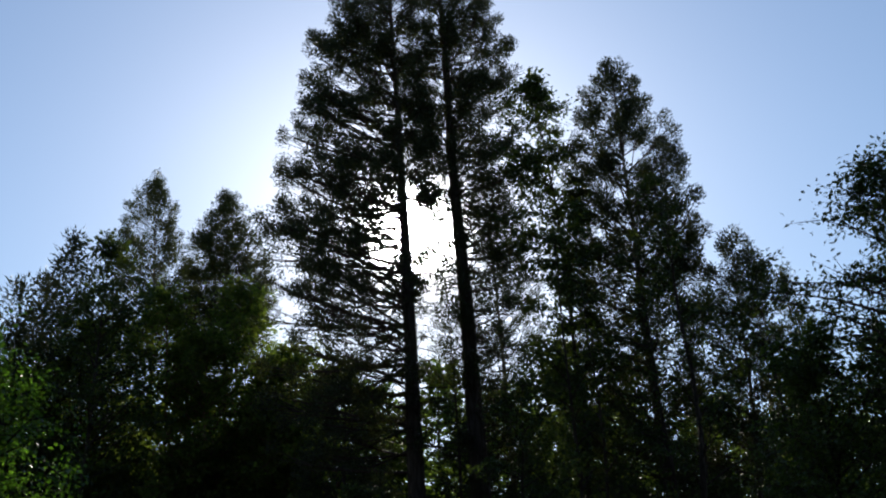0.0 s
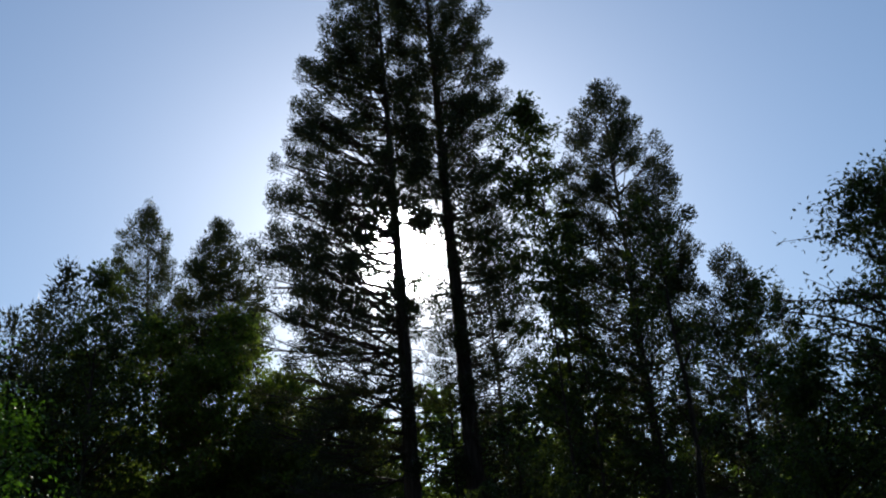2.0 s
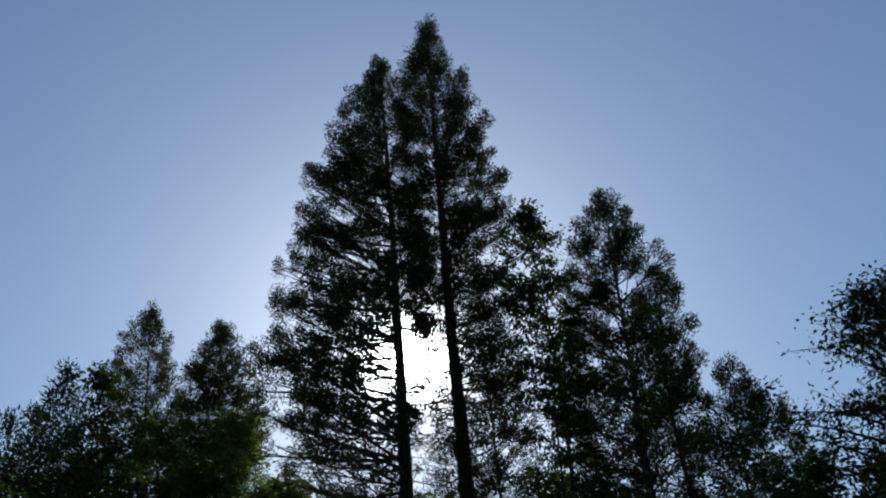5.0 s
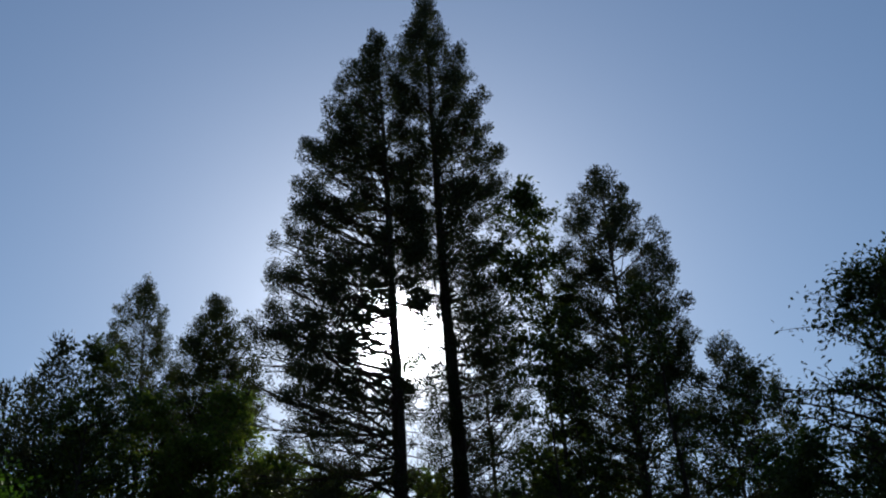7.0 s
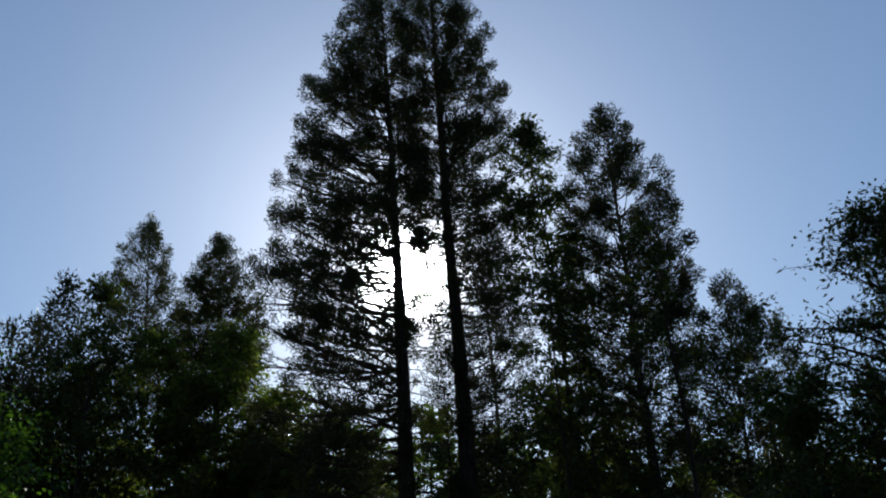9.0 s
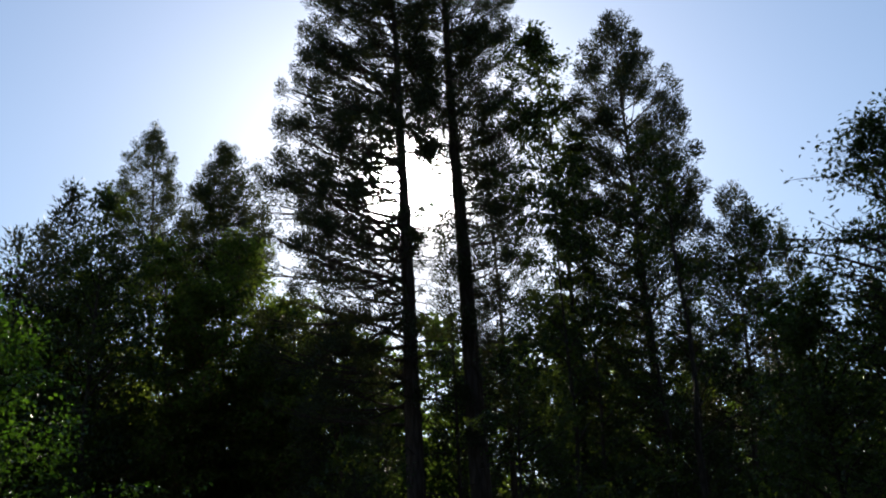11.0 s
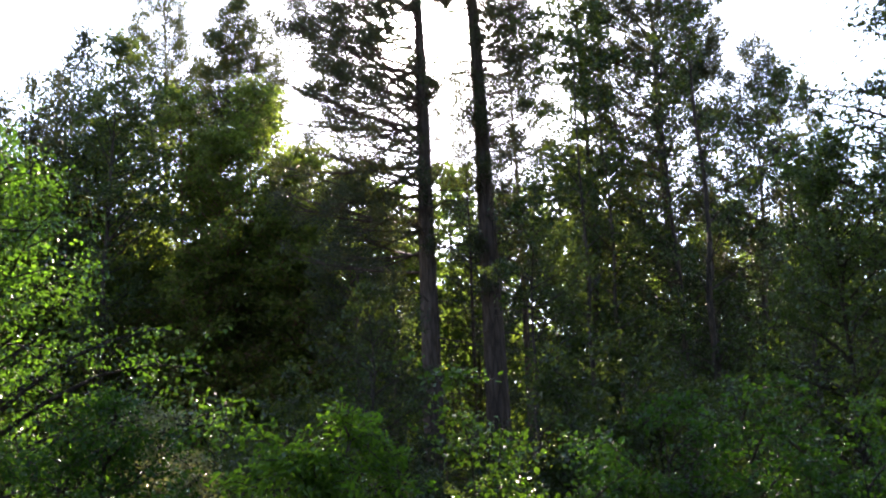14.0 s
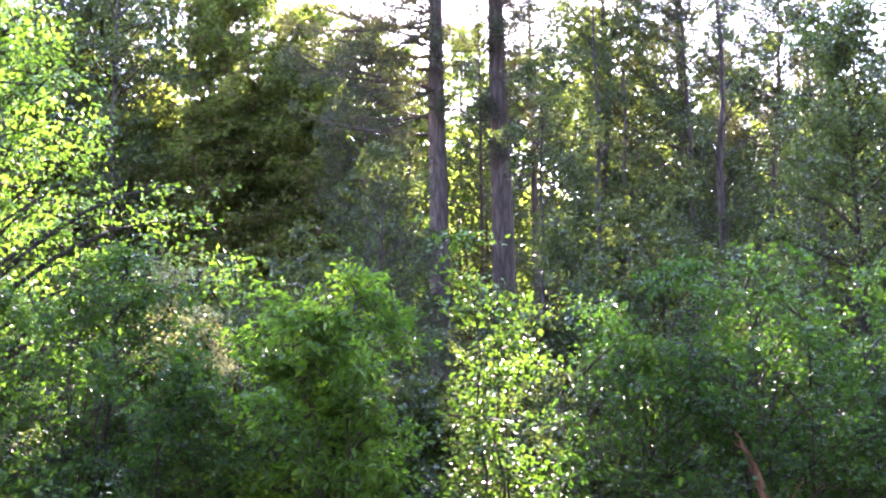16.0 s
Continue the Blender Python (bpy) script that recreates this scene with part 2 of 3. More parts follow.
def conifer(name, label, x, y, height, profile, radius, seed, branches=130, sprays=2.4, sprigs=100, blade=0.16, thick=0.034, puff=0.22,
            lean=(0, 0), material=None, bark=None, rise=(0.75, 0.05), inner=0.5, gaps=0.0, airy=(0, 1), deep=0.45, dead=0, glare_hole=False, group="", split=True):
    """A needle tree: limbs that fork into branchlets, each ending in a brush of sprigs. profile: height, reach to the left, reach to the
    right. sprays: branchlets per metre of limb. sprigs: blades in a brush. rise: slope of the top and of the bottom limbs. inner: how far
    out on a limb the brushes begin. airy: the height under which brushes are fewer, and their share. dead: bare limbs under the crown."""
    rng = np.random.default_rng(seed)
    tree = tagged(new(name), label, "tree", group)
    tree.location = (x, y, 0)
    stem = trunk_path(height, lean, rng)
    stem[0, 2] = -0.15
    s = np.linspace(0, 1, len(stem))
    trunk = Soup()
    trunk.add(*tube(stem, radius * (1 - 0.96 * s ** 0.9) * (1 + 0.35 * np.exp(-s * 40)), 12, rng, 0.035))
    bole = part("trunk", trunk.mesh("trunk", bark or conifer_bark, True), tree)
    crown, twigs = Soup(), Soup()
    low, top = profile[0][0], profile[-1][0]
    up = np.array((0, 0, 1.0))
    t = np.linspace(0, 1, 6)
    for i in range(branches):
        z = low + (top - low) * (i + rng.random()) / branches
        k = (z - low) / (top - low)
        turn = i * 2.399 + rng.normal(0, 0.35)
        c, d = math.cos(turn), math.sin(turn)
        left, right = width_at(profile, z, 1), width_at(profile, z, 2)
        if rng.random() > max(0.45, (right if c > 0 else left) / max(left, right)):
            continue  # fewer limbs on the crowded side
        reach = 1 / math.hypot(c / (right if c > 0 else left), d / (deep * (left + right)))
        lump = noise.noise(Vector((c * 1.6, d * 1.6, z * 0.9 + seed)))
        reach = max(0.1, reach * (1.02 + 0.15 * lump - abs(rng.normal(0, 0.06))) - 0.3 * blade)
        if gaps and lump < 0 and rng.random() < gaps:
            continue
        slope = rise[1] + (rise[0] - rise[1]) * k + rng.normal(0, 0.2)
        out, flat = np.array((c, d, 0.0)), np.array((-d, c, 0.0))
        base = on_path(stem, max(low * 0.8, z - slope * reach))
        path = base + out * (reach * t)[:, None] + up * (slope * reach * t + 0.16 * reach * (t ** 2 - t))[:, None] + flat * (rng.normal(0, 0.05 * reach) * np.sin(t * 3.0))[:, None]
        thin = 0.009 + 0.010 * reach
        bough = tube(path, thin * (1.15 - t), 5)
        if split and not (glare_hole and in_glare_hole(path[2:5], tree.location).any()):
            (limb := Soup()).add(*bough)
            part("limb", limb.mesh("limb", bark or conifer_bark, True), bole)
        elif not split:
            twigs.add(*tube(path[::2], thin * (1.15 - t[::2]), 3))
        # branchlets fan out to both sides, each with its brush of sprigs
        if reach < 0.45 and k < 0.6:
            continue  # a bare stub
        count = 1 + int(reach * sprays * (airy[1] if z < airy[0] else 1) + rng.random())
        v = inner + (1 - inner) * rng.random(count) ** 0.8
        v[0] = 1.0
        w = np.maximum(0.0, v - 0.22 - 0.1 * rng.random(count))
        start = np.stack([np.interp(w, t, path[:, j]) for j in range(3)], axis=1)
        end = np.stack([np.interp(v, t, path[:, j]) for j in range(3)], axis=1)
        side = rng.normal(0, 1, count) * (0.10 + 0.24 * reach * (1.12 - v))
        end = end + flat * side[:, None] + up * rng.normal(0.08, 0.17, count)[:, None] + out * rng.uniform(0, 0.08, count)[:, None]
        if glare_hole:
            keep = ~in_glare_hole(end, tree.location)
            start, end, count = start[keep], end[keep], int(keep.sum())
        for p, q in zip(start, end):
            twigs.add(*tube([p, (p + q) / 2 - up * 0.03, q], [thin * 0.55, thin * 0.4, 0.005], 3))
        if not count:
            continue
        size = rng.uniform(0.65, 1.25, count)
        pick = np.repeat(np.arange(count), np.maximum(8, (sprigs * size ** 2).astype(int)))
        axis = unit(unit(end - start) + up * 0.3 + rng.normal(0, 0.3, (count, 3)))
        ball = unit(rng.normal(0, 1, (len(pick), 3))) * rng.random((len(pick), 1)) ** 0.42
        ball = ball + axis[pick] * (np.sum(ball * axis[pick], axis=1, keepdims=True) * 0.45)
        brush = end[pick] + (ball - axis[pick] * 0.35) * (puff * size[pick])[:, None]
        way = unit(axis[pick] * 0.6 + ball * 0.7 + up * 0.15 + rng.normal(0, 0.35, (len(pick), 3)))
        if glare_hole:
            keep = ~in_glare_hole(brush, tree.location)
            brush, way = brush[keep], way[keep]
        blades(crown, brush, way, blade * rng.uniform(0.5, 1.1, len(brush)), thick * rng.uniform(0.6, 1.35, len(brush)), rng)
    for i in range(dead):
        z, turn = rng.uniform(low * 0.35, low * 1.9), rng.uniform(0, 6.3)
        reach = rng.uniform(0.7, 2.6)
        way = np.array((math.cos(turn), math.sin(turn), rng.normal(-0.08, 0.12)))
        path = on_path(stem, z) + way * (reach * t)[:, None] + up * (-0.1 * reach * t ** 2)[:, None] + rng.normal(0, 0.03, (6, 3)) * t[:, None]
        (limb := Soup()).add(*tube(path, (0.008 + 0.007 * reach) * (1.1 - t), 5))
        part("dead_limb", limb.mesh("dead_limb", bark or conifer_bark, True), bole)
        for j in range(int(reach * 4)):
            p = path[rng.integers(1, 6)]
            twigs.add(*tube([p, p + way * 0.2 + rng.normal(0, 0.16, 3)], [0.006, 0.003], 3))
    # the leader
    root = stem[-1] - up * (rng.random((70, 1)) * 0.8)
    blades(crown, root, unit(up * 0.9 + rng.normal(0, 0.45, (70, 3))), blade * rng.uniform(0.5, 1.0, 70), np.full(70, thick), rng)
    part("twigwork", twigs.mesh("twigwork", bark or conifer_bark), tree, kind="stuff")
    part("crown", crown.mesh("crown", material or needles), tree, kind="stuff")
    return tree


def broadleaf(name, label, x, y, height, profile, radius, seed, limbs=40, twigs=9, per_twig=14, leaf=(0.09, 0.05), lean=(0, 0),
              material=None, bark=None, slope=0.75, spread=0.28, fine=False, stems=1, gaps=0.0, group="", category="tree",
              flat=0.6, split=True, droop=0.0, leaf_parts=0, splay=0.10):
    """A leafy tree or shrub, with one stem or several from the ground."""
    rng = np.random.default_rng(seed)
    tree = tagged(new(name), label, category, group)
    tree.location = (x, y, 0)
    crown, twigwork = Soup(), Soup()
    low, top = profile[0][0], profile[-1][0]
    paths, boles = [], []
    for i in range(stems):
        tip = lean if stems == 1 else (lean[0] + rng.normal(0, splay), lean[1] + rng.normal(0, splay))
        tall = height * (1 if i == 0 else rng.uniform(0.7, 0.97))
        stem = trunk_path(tall, tip, rng, 0.05 * height ** 0.7)
        stem[0, 2] = -0.1
        if stems > 1:
            stem[:, :2] += rng.normal(0, 0.12, 2)
        s = np.linspace(0, 1, len(stem))
        wood = Soup()
        wood.add(*tube(stem, radius * (1 - 0.93 * s ** 0.85) * (1 + 0.3 * np.exp(-s * 30)), 8 if radius > 0.05 else 5, rng, 0.04))
        boles.append(part("trunk" if stems == 1 else "stem", wood.mesh("trunk", bark or grey_bark, True), tree))
        paths.append(stem)
    chosen = []
    for i in range(limbs):
        stem = paths[i % stems]
        u = (i + rng.random()) / limbs
        z = low + (min(top, stem[-1, 2]) - low) * u
        turn = i * 2.399 + rng.normal(0, 0.5)
        left, right = width_at(profile, z, 1), width_at(profile, z, 2)
        reach = (left + right) / 2 + (right - left) / 2 * math.cos(turn)
        lump = noise.noise(Vector((math.cos(turn) * 1.3, math.sin(turn) * 1.3, z * 2.6 / height ** 0.6 + seed * 1.7)))
        if gaps and lump < 0 and rng.random() < gaps:
            continue
        reach = max(0.08, reach * (0.9 + 0.4 * lump + rng.normal(0, 0.1)))
        out = np.array((math.cos(turn), math.sin(turn), 0.0))
        sl = slope + rng.normal(0, 0.18)
        base = on_path(stem, max(stem[1, 2] * 0.6, min(z - sl * reach * 0.8, stem[-1, 2] * 0.97)))
        t = np.linspace(0, 1, 6)
        end = np.array((stem[np.searchsorted(stem[:-1, 2], z), 0], stem[np.searchsorted(stem[:-1, 2], z), 1], z)) + out * reach
        path = base + (end - base) * t[:, None] + rng.normal(0, 0.05 * reach, 3) * np.sin(t * 3.1)[:, None]
        path[:, 2] += 0.10 * reach * np.sin(t * 3.1) - droop * reach * t ** 2
        thin = min(radius * 0.5, 0.006 + 0.013 * reach)
        (limb := Soup()).add(*tube(path, thin * (1.12 - t), 5))
        v = 0.25 + 0.75 * rng.random(twigs) ** 0.75
        v[0] = 1.0
        at = np.stack([np.interp(v, t, path[:, c]) for c in range(3)], axis=1)
        jump = np.clip(rng.normal(0, 1, (twigs, 3)), -1.6, 1.6) * spread * (0.6 + 0.4 * reach ** 0.5) * np.array((1, 1, flat))
        spot = at + jump
        for p, q in zip(at, spot if split else spot[::3]):
            twigwork.add(*tube([p, q], [thin * 0.4, 0.003], 3))
        if split:
            part("limb", limb.mesh("limb", bark or grey_bark, True), boles[i % stems])
        else:
            twigwork.add(*tube(path[::2], thin * (1.12 - t[::2]), 3))
        n = twigs * per_twig
        a, b = np.repeat(at, per_twig, axis=0), np.repeat(spot, per_twig, axis=0)
        share = rng.random((n, 1)) * 1.1
        root = a + (b - a) * share + rng.normal(0, spread * 0.28, (n, 3)) * np.array((1, 1, flat))
        way = unit(unit(b - a) * 0.5 + out * 0.3 + rng.normal(0, 0.6, (n, 3)) - np.array((0, 0, 0.15)))
        face = unit(np.array((0, 0, 0.8)) + rng.normal(0, 0.6, (n, 3)))
        size = leaf[0] * rng.uniform(0.6, 1.15, n)
        leaves(crown, root, way, face, size, size * leaf[1] / leaf[0] * rng.uniform(0.85, 1.15, n), fine)
        if leaf_parts:
            chosen.append((spot, out))
    part("twigwork", twigwork.mesh("twigwork", bark or grey_bark), tree, kind="stuff")
    part("crown" if category == "tree" else "foliage", crown.mesh("crown", material or dark_leaf), tree, kind="stuff")
    if leaf_parts:
        single = []
        for i in range(4):
            one = Soup()
            leaves(one, np.zeros((1, 3)), np.array([[0, 1.0, 0.1 * i - 0.15]]), np.array([[0.1 * i - 0.1, 0, 1.0]]), np.array([leaf[0]]), np.array([leaf[1] * (0.9 + 0.07 * i)]), True)
            single.append(one.mesh("leaf", material or dark_leaf))
        spots = np.concatenate([c[0] for c in chosen])
        spots = spots[np.argsort(spots[:, 1])][: leaf_parts * 2]
        rng.shuffle(spots)
        for i, p in enumerate(spots[:leaf_parts]):
            ob = part("leaf", single[i % 4], tree)
            size = rng.uniform(0.8, 1.25)
            p = p + rng.normal(0, 0.02, 3)
            ob.matrix_basis = pose(*p, rng.normal(0, 35), rng.normal(0, 35), rng.uniform(0, 360)) @ Matrix.Diagonal((size, size, size, 1))
    return tree


# ---- ground ----
def ground_height(gx, gy):
    return 0.06 * noise.noise(Vector((gx * 0.25, gy * 0.25, 3.0))) - 0.04


rings = np.concatenate(([0.0], np.geomspace(1.2, 2600, 46)))
spokes = 72
g_verts = [(0, 0, ground_height(0, 0))]
for ring_r in rings[1:]:
    for k in range(spokes):
        gx, gy = ring_r * math.cos(k * 2 * math.pi / spokes), ring_r * math.sin(k * 2 * math.pi / spokes)
        g_verts.append((gx, gy, ground_height(gx, gy)))
ground_mesh = Soup()
g_faces = [(1 + r * spokes + k, 1 + r * spokes + (k + 1) % spokes, 1 + (r + 1) * spokes + (k + 1) % spokes, 1 + (r + 1) * spokes + k)
           for r in range(len(rings) - 2) for k in range(spokes)]
ground_mesh.verts, ground_mesh.count = [np.array(g_verts, dtype=np.float32)], len(g_verts)
ground_mesh.faces = [np.array(g_faces, dtype=np.int32)[:, ::-1].copy(), np.array([(0, 1 + k, 1 + (k + 1) % spokes) for k in range(spokes)], dtype=np.int32)]
tagged(new("ground", ground_mesh.mesh("ground", floor_mat, True)), "leaf-strewn brown forest floor with green patches", "ground", kind="structure")

# ---- the two tall conifers in front of the sun ----
conifer("conifer_tree", "tall dark conifer with straight trunk and tufted limbs, backlit", -1.07, 28, 28.9,
        [(9.5, 3.9, 0.3), (11.5, 4.5, 0.3), (13.5, 4.7, 0.3), (16.3, 4.5, 0.9), (18.7, 3.9, 1.2), (21.5, 3.3, 1.2), (23.2, 3.0, 1.3), (24.5, 2.45, 1.2), (25.7, 1.75, 1.0), (26.7, 1.25, 0.75), (27.7, 0.7, 0.4), (28.6, 0.1, 0.1)],
        0.36, 11, branches=430, sprays=2.6, sprigs=140, blade=0.13, thick=0.036, puff=0.215, airy=(14, 0.6), lean=(-0.0099, 0), inner=0.42, dead=60, glare_hole=True, group="tall conifers")
conifer("conifer_tree", "tallest dark conifer with pointed tip, thick trunk and tufted limbs", 0.63, 28.6, 31.4,
        [(8.5, 0.3, 1.8), (11.5, 0.5, 2.0), (13.0, 0.7, 2.0), (14.5, 0.7, 2.1), (17.0, 1.0, 2.2), (20.0, 1.4, 2.2), (21.8, 1.5, 2.2), (23.0, 1.6, 2.4), (24.4, 1.5, 2.3), (24.9, 1.5, 1.9), (26.6, 1.4, 2.0), (28.0, 1.25, 1.3), (29.0, 1.0, 0.8), (30.1, 0.55, 0.4), (31.3, 0.12, 0.12)],
        0.40, 12, branches=400, sprays=2.8, sprigs=140, blade=0.13, thick=0.036, puff=0.215, airy=(14.5, 0.65), lean=(-0.0062, 0), inner=0.42, dead=44, glare_hole=True, group="tall conifers")
# slimmer conifers close behind them
conifer("conifer_tree", "slim dark conifer behind the tall pair", 1.55, 31.5, 20,
        [(4, 0.8, 1.6), (12, 0.9, 1.9), (17, 0.8, 1.5), (19.9, 0.2, 0.2)], 0.17, 13, branches=110, sprigs=90, gaps=0.2, group="slim conifers")
conifer("conifer_tree", "slim dark conifer behind the tall pair", -3.4, 32, 14.6,
        [(7, 1.5, 1.5), (10, 1.5, 1.5), (12, 1.2, 1.2), (14.5, 0.1, 0.1)], 0.13, 17, branches=70, sprigs=90, inner=0.3, group="slim conifers")
conifer("conifer_tree", "slim conifer with drooping lower limbs", -1.9, 25.5, 8.5,
        [(2.0, 1.2, 1.0), (4.5, 1.2, 1.1), (7, 0.8, 0.7), (8.4, 0.1, 0.1)], 0.12, 15, branches=80, sprigs=90, rise=(0.5, -0.2), gaps=0.2, group="slim conifers")

conifer("conifer_tree", "slim dark conifer behind the tall pair", 0.0, 34, 17.6,
        [(2, 1.3, 1.3), (8, 1.4, 1.4), (12, 1.1, 1.1), (15.5, 0.6, 0.6), (17.5, 0.1, 0.1)], 0.12, 18, branches=130, sprigs=80, inner=0.25, gaps=0.15, rise=(0.6, 0.1), material=far_needles, group="slim conifers")

# ---- broad conifer to the right of the pair, and its neighbours ----
conifer("conifer_tree", "broad dark conifer with blunt leaning top", 5.2, 26, 20.75,
        [(4, 1.9, 1.8), (10.8, 2.0, 1.6), (14.3, 1.85, 1.9), (15.5, 1.75, 2.2), (16.8, 1.7, 1.9), (17.3, 1.65, 1.65), (18.4, 1.3, 1.5), (18.9, 1.1, 1.0), (19.4, 0.9, 0.95), (20.0, 0.55, 0.4), (20.7, 0.2, 0.15)],
        0.22, 21, branches=270, sprays=2.6, sprigs=140, blade=0.13, thick=0.036, puff=0.2, airy=(12, 0.7), lean=(0.012, 0), inner=0.3, rise=(0.9, 0.2), group="right conifers")
conifer("conifer_tree", "small dark conifer with an outstretched tufted top", 6.35, 24.2, 13.7,
        [(3, 2.0, 1.4), (9, 1.5, 1.0), (10.6, 1.1, 0.8), (11.7, 0.75, 1.0), (12.5, 0.7, 1.0), (13.1, 0.35, 0.65), (13.6, 0.15, 0.2)], 0.13, 22, branches=170, sprays=2.8, sprigs=130, blade=0.13, thick=0.034, puff=0.19, lean=(0.08, 0), inner=0.3, rise=(0.8, 0.2), group="right conifers")
conifer("conifer_tree", "far pointed conifer seen in a gap", 17.65, 50, 24.5,
        [(6, 2.6, 2.6), (16, 1.7, 1.7), (21, 0.9, 0.9), (24.4, 0.1, 0.1)], 0.25, 23, branches=100, sprigs=90, material=far_needles, blade=0.25, thick=0.06, puff=0.34, inner=0.2, split=False, group="far conifers")
broadleaf("broadleaf_tree", "slender dark evergreen tree with small glossy leaves", 2.95, 26, 20.4,
          [(4, 1.3, 1.3), (11, 1.4, 1.1), (15, 1.3, 1.0), (18.4, 1.15, 1.0), (19.5, 0.9, 0.7), (20.3, 0.2, 0.2)], 0.14, 31,  limbs=150, twigs=11, per_twig=16,
          leaf=(0.16, 0.08), gaps=0.25, spread=0.32, group="slender evergreen trees")

# ---- thin-stemmed trees in the shade ----
THIN = [(2.5, 22, 13, 32, 0.09, 0.01), (3.25, 23, 14.5, 33, 0.08, 0.0), (4.2, 22, 13, 34, 0.11, 0.012), (4.85, 21, 14, 35, 0.12, 0.008), (5.35, 22.5, 12, 36, 0.07, 0.0),
        (1.2, 20.5, 9, 37, 0.07, 0.03), (6.6, 20, 11, 38, 0.1, -0.01), (-1.9, 21, 7, 39, 0.06, -0.03)]
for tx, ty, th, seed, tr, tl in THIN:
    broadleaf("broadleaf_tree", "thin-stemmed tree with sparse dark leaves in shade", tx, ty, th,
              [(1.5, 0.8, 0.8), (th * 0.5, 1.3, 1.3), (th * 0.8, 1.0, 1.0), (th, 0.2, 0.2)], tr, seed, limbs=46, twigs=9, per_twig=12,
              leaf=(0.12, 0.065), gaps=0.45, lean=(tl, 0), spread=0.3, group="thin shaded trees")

# ---- left: yellow-green broadleaf trees with dark conifers behind ----
YELLOW = [(-13.4, 38, 18.6, 41, -0.06), (-10.6, 37.5, 19.6, 42, -0.05), (-7.9, 38, 19.9, 43, -0.03), (-6.3, 36.5, 14.2, 44, 0.0), (-15.6, 36.5, 16.2, 45, -0.04), (-9.2, 35.5, 12.5, 47, -0.02), (-12.0, 35.5, 12.0, 48, -0.02), (-4.4, 36, 15.2, 49, 0.0), (-8.9, 36.6, 17.2, 50, -0.02), (-6.0, 37.5, 16.8, 60, 0.0), (-10.4, 39.5, 17.6, 65, -0.03), (-7.2, 39.5, 17.2, 66, -0.02)]
for tx, ty, th, seed, tl in YELLOW:
    broadleaf("broadleaf_tree", "broadleaf tree with yellow-green leaves lit from behind", tx - tl * th * 0.5, ty, th,
              [(3, 1.8, 1.8), (th * 0.5, 2.7, 2.6), (th * 0.8, 2.1, 2.1), (th, 0.5, 0.5)], 0.17, seed, limbs=120, twigs=13, per_twig=14,
              leaf=(0.18, 0.12), lean=(tl, 0), material=yellow_leaf, bark=red_bark, gaps=0.08, spread=0.5, group="yellow-green trees")
broadleaf("broadleaf_tree", "dark broadleaf tree with thin crown on the ridge", -12.2, 34, 20.2,
          [(5, 2.2, 2.2), (12, 2.5, 2.2), (17, 1.8, 1.8), (20.3, 0.5, 0.5)], 0.17, 46, limbs=80, twigs=10, per_twig=14, leaf=(0.2, 0.11), gaps=0.3, spread=0.45, group="ridge trees")
conifer("conifer_tree", "distant pine with narrow open crown above the others", -12.85, 45, 29.5,
        [(20, 2.0, 2.4), (22, 2.0, 2.3), (24.8, 1.95, 1.9), (25.5, 1.9, 1.1), (26.8, 1.65, 1.15), (28.0, 0.9, 0.8), (29.3, 0.12, 0.12)], 0.26, 51, branches=150, sprays=2.2, sprigs=90, blade=0.17, thick=0.048, puff=0.24,
        lean=(-0.046, 0), inner=0.5, gaps=0.2, material=far_needles, rise=(1.1, 0.5), split=False, group="far conifers")
conifer("conifer_tree", "distant bushy fir with conical top", -9.2, 42, 26.4,
        [(18, 2.0, 2.2), (21.8, 1.85, 2.1), (23.2, 1.8, 1.9), (24.3, 1.4, 1.2), (25.2, 0.9, 0.7), (26.3, 0.1, 0.1)], 0.28, 52, branches=170, sprays=2.9, sprigs=80, blade=0.18, thick=0.045, puff=0.2,
        lean=(-0.026, 0), inner=0.3, material=far_needles, rise=(0.5, 0.1), split=False, group="far conifers")
RIDGE = [(-15.2, 38, 22.4, 53), (-16.7, 39.5, 21.5, 54), (-17.6, 39, 20.9, 59), (-18.6, 38, 19.6, 58), (-20.8, 38, 18.4, 56), (-14.0, 40, 20.5, 57)]
for tx, ty, th, seed in RIDGE:
    conifer("conifer_tree", "dense dark conifer on the shaded ridge", tx, ty, th,
            [(2, 3.0, 3.0), (th * 0.5, 2.8, 2.8), (th * 0.8, 1.7, 1.7), (th * 0.92, 0.75, 0.75), (th, 0.1, 0.1)], 0.2, seed, branches=140, sprays=1.7, sprigs=38, blade=0.32, thick=0.1, puff=0.4, inner=0.3, rise=(0.6, 0.0), split=False, group="ridge conifers")

# ---- right: airy broadleaf tree and a dense green sapling ----
broadleaf("broadleaf_tree", "airy broadleaf tree with many small oval leaves", 7.6, 15, 10.7,
          [(1.5, 2.6, 2.4), (6.2, 3.2, 3.0), (7.6, 3.0, 2.8), (8.4, 2.5, 2.5), (9.1, 1.8, 2.2), (10.2, 0.6, 1.2), (10.6, 0.3, 0.6)], 0.14, 61, limbs=190, twigs=11, per_twig=16, leaf=(0.11, 0.055), gaps=0.15, spread=0.36, group="airy trees")
broadleaf("broadleaf_tree", "airy broadleaf tree with many small oval leaves", 11.2, 17, 12.5,
          [(2, 2.0, 2.4), (6.5, 2.9, 3.0), (9.8, 2.0, 2.2), (12.4, 0.5, 0.8)], 0.14, 62, limbs=70, twigs=11, per_twig=13, leaf=(0.12, 0.06), gaps=0.35, spread=0.36, group="airy trees")
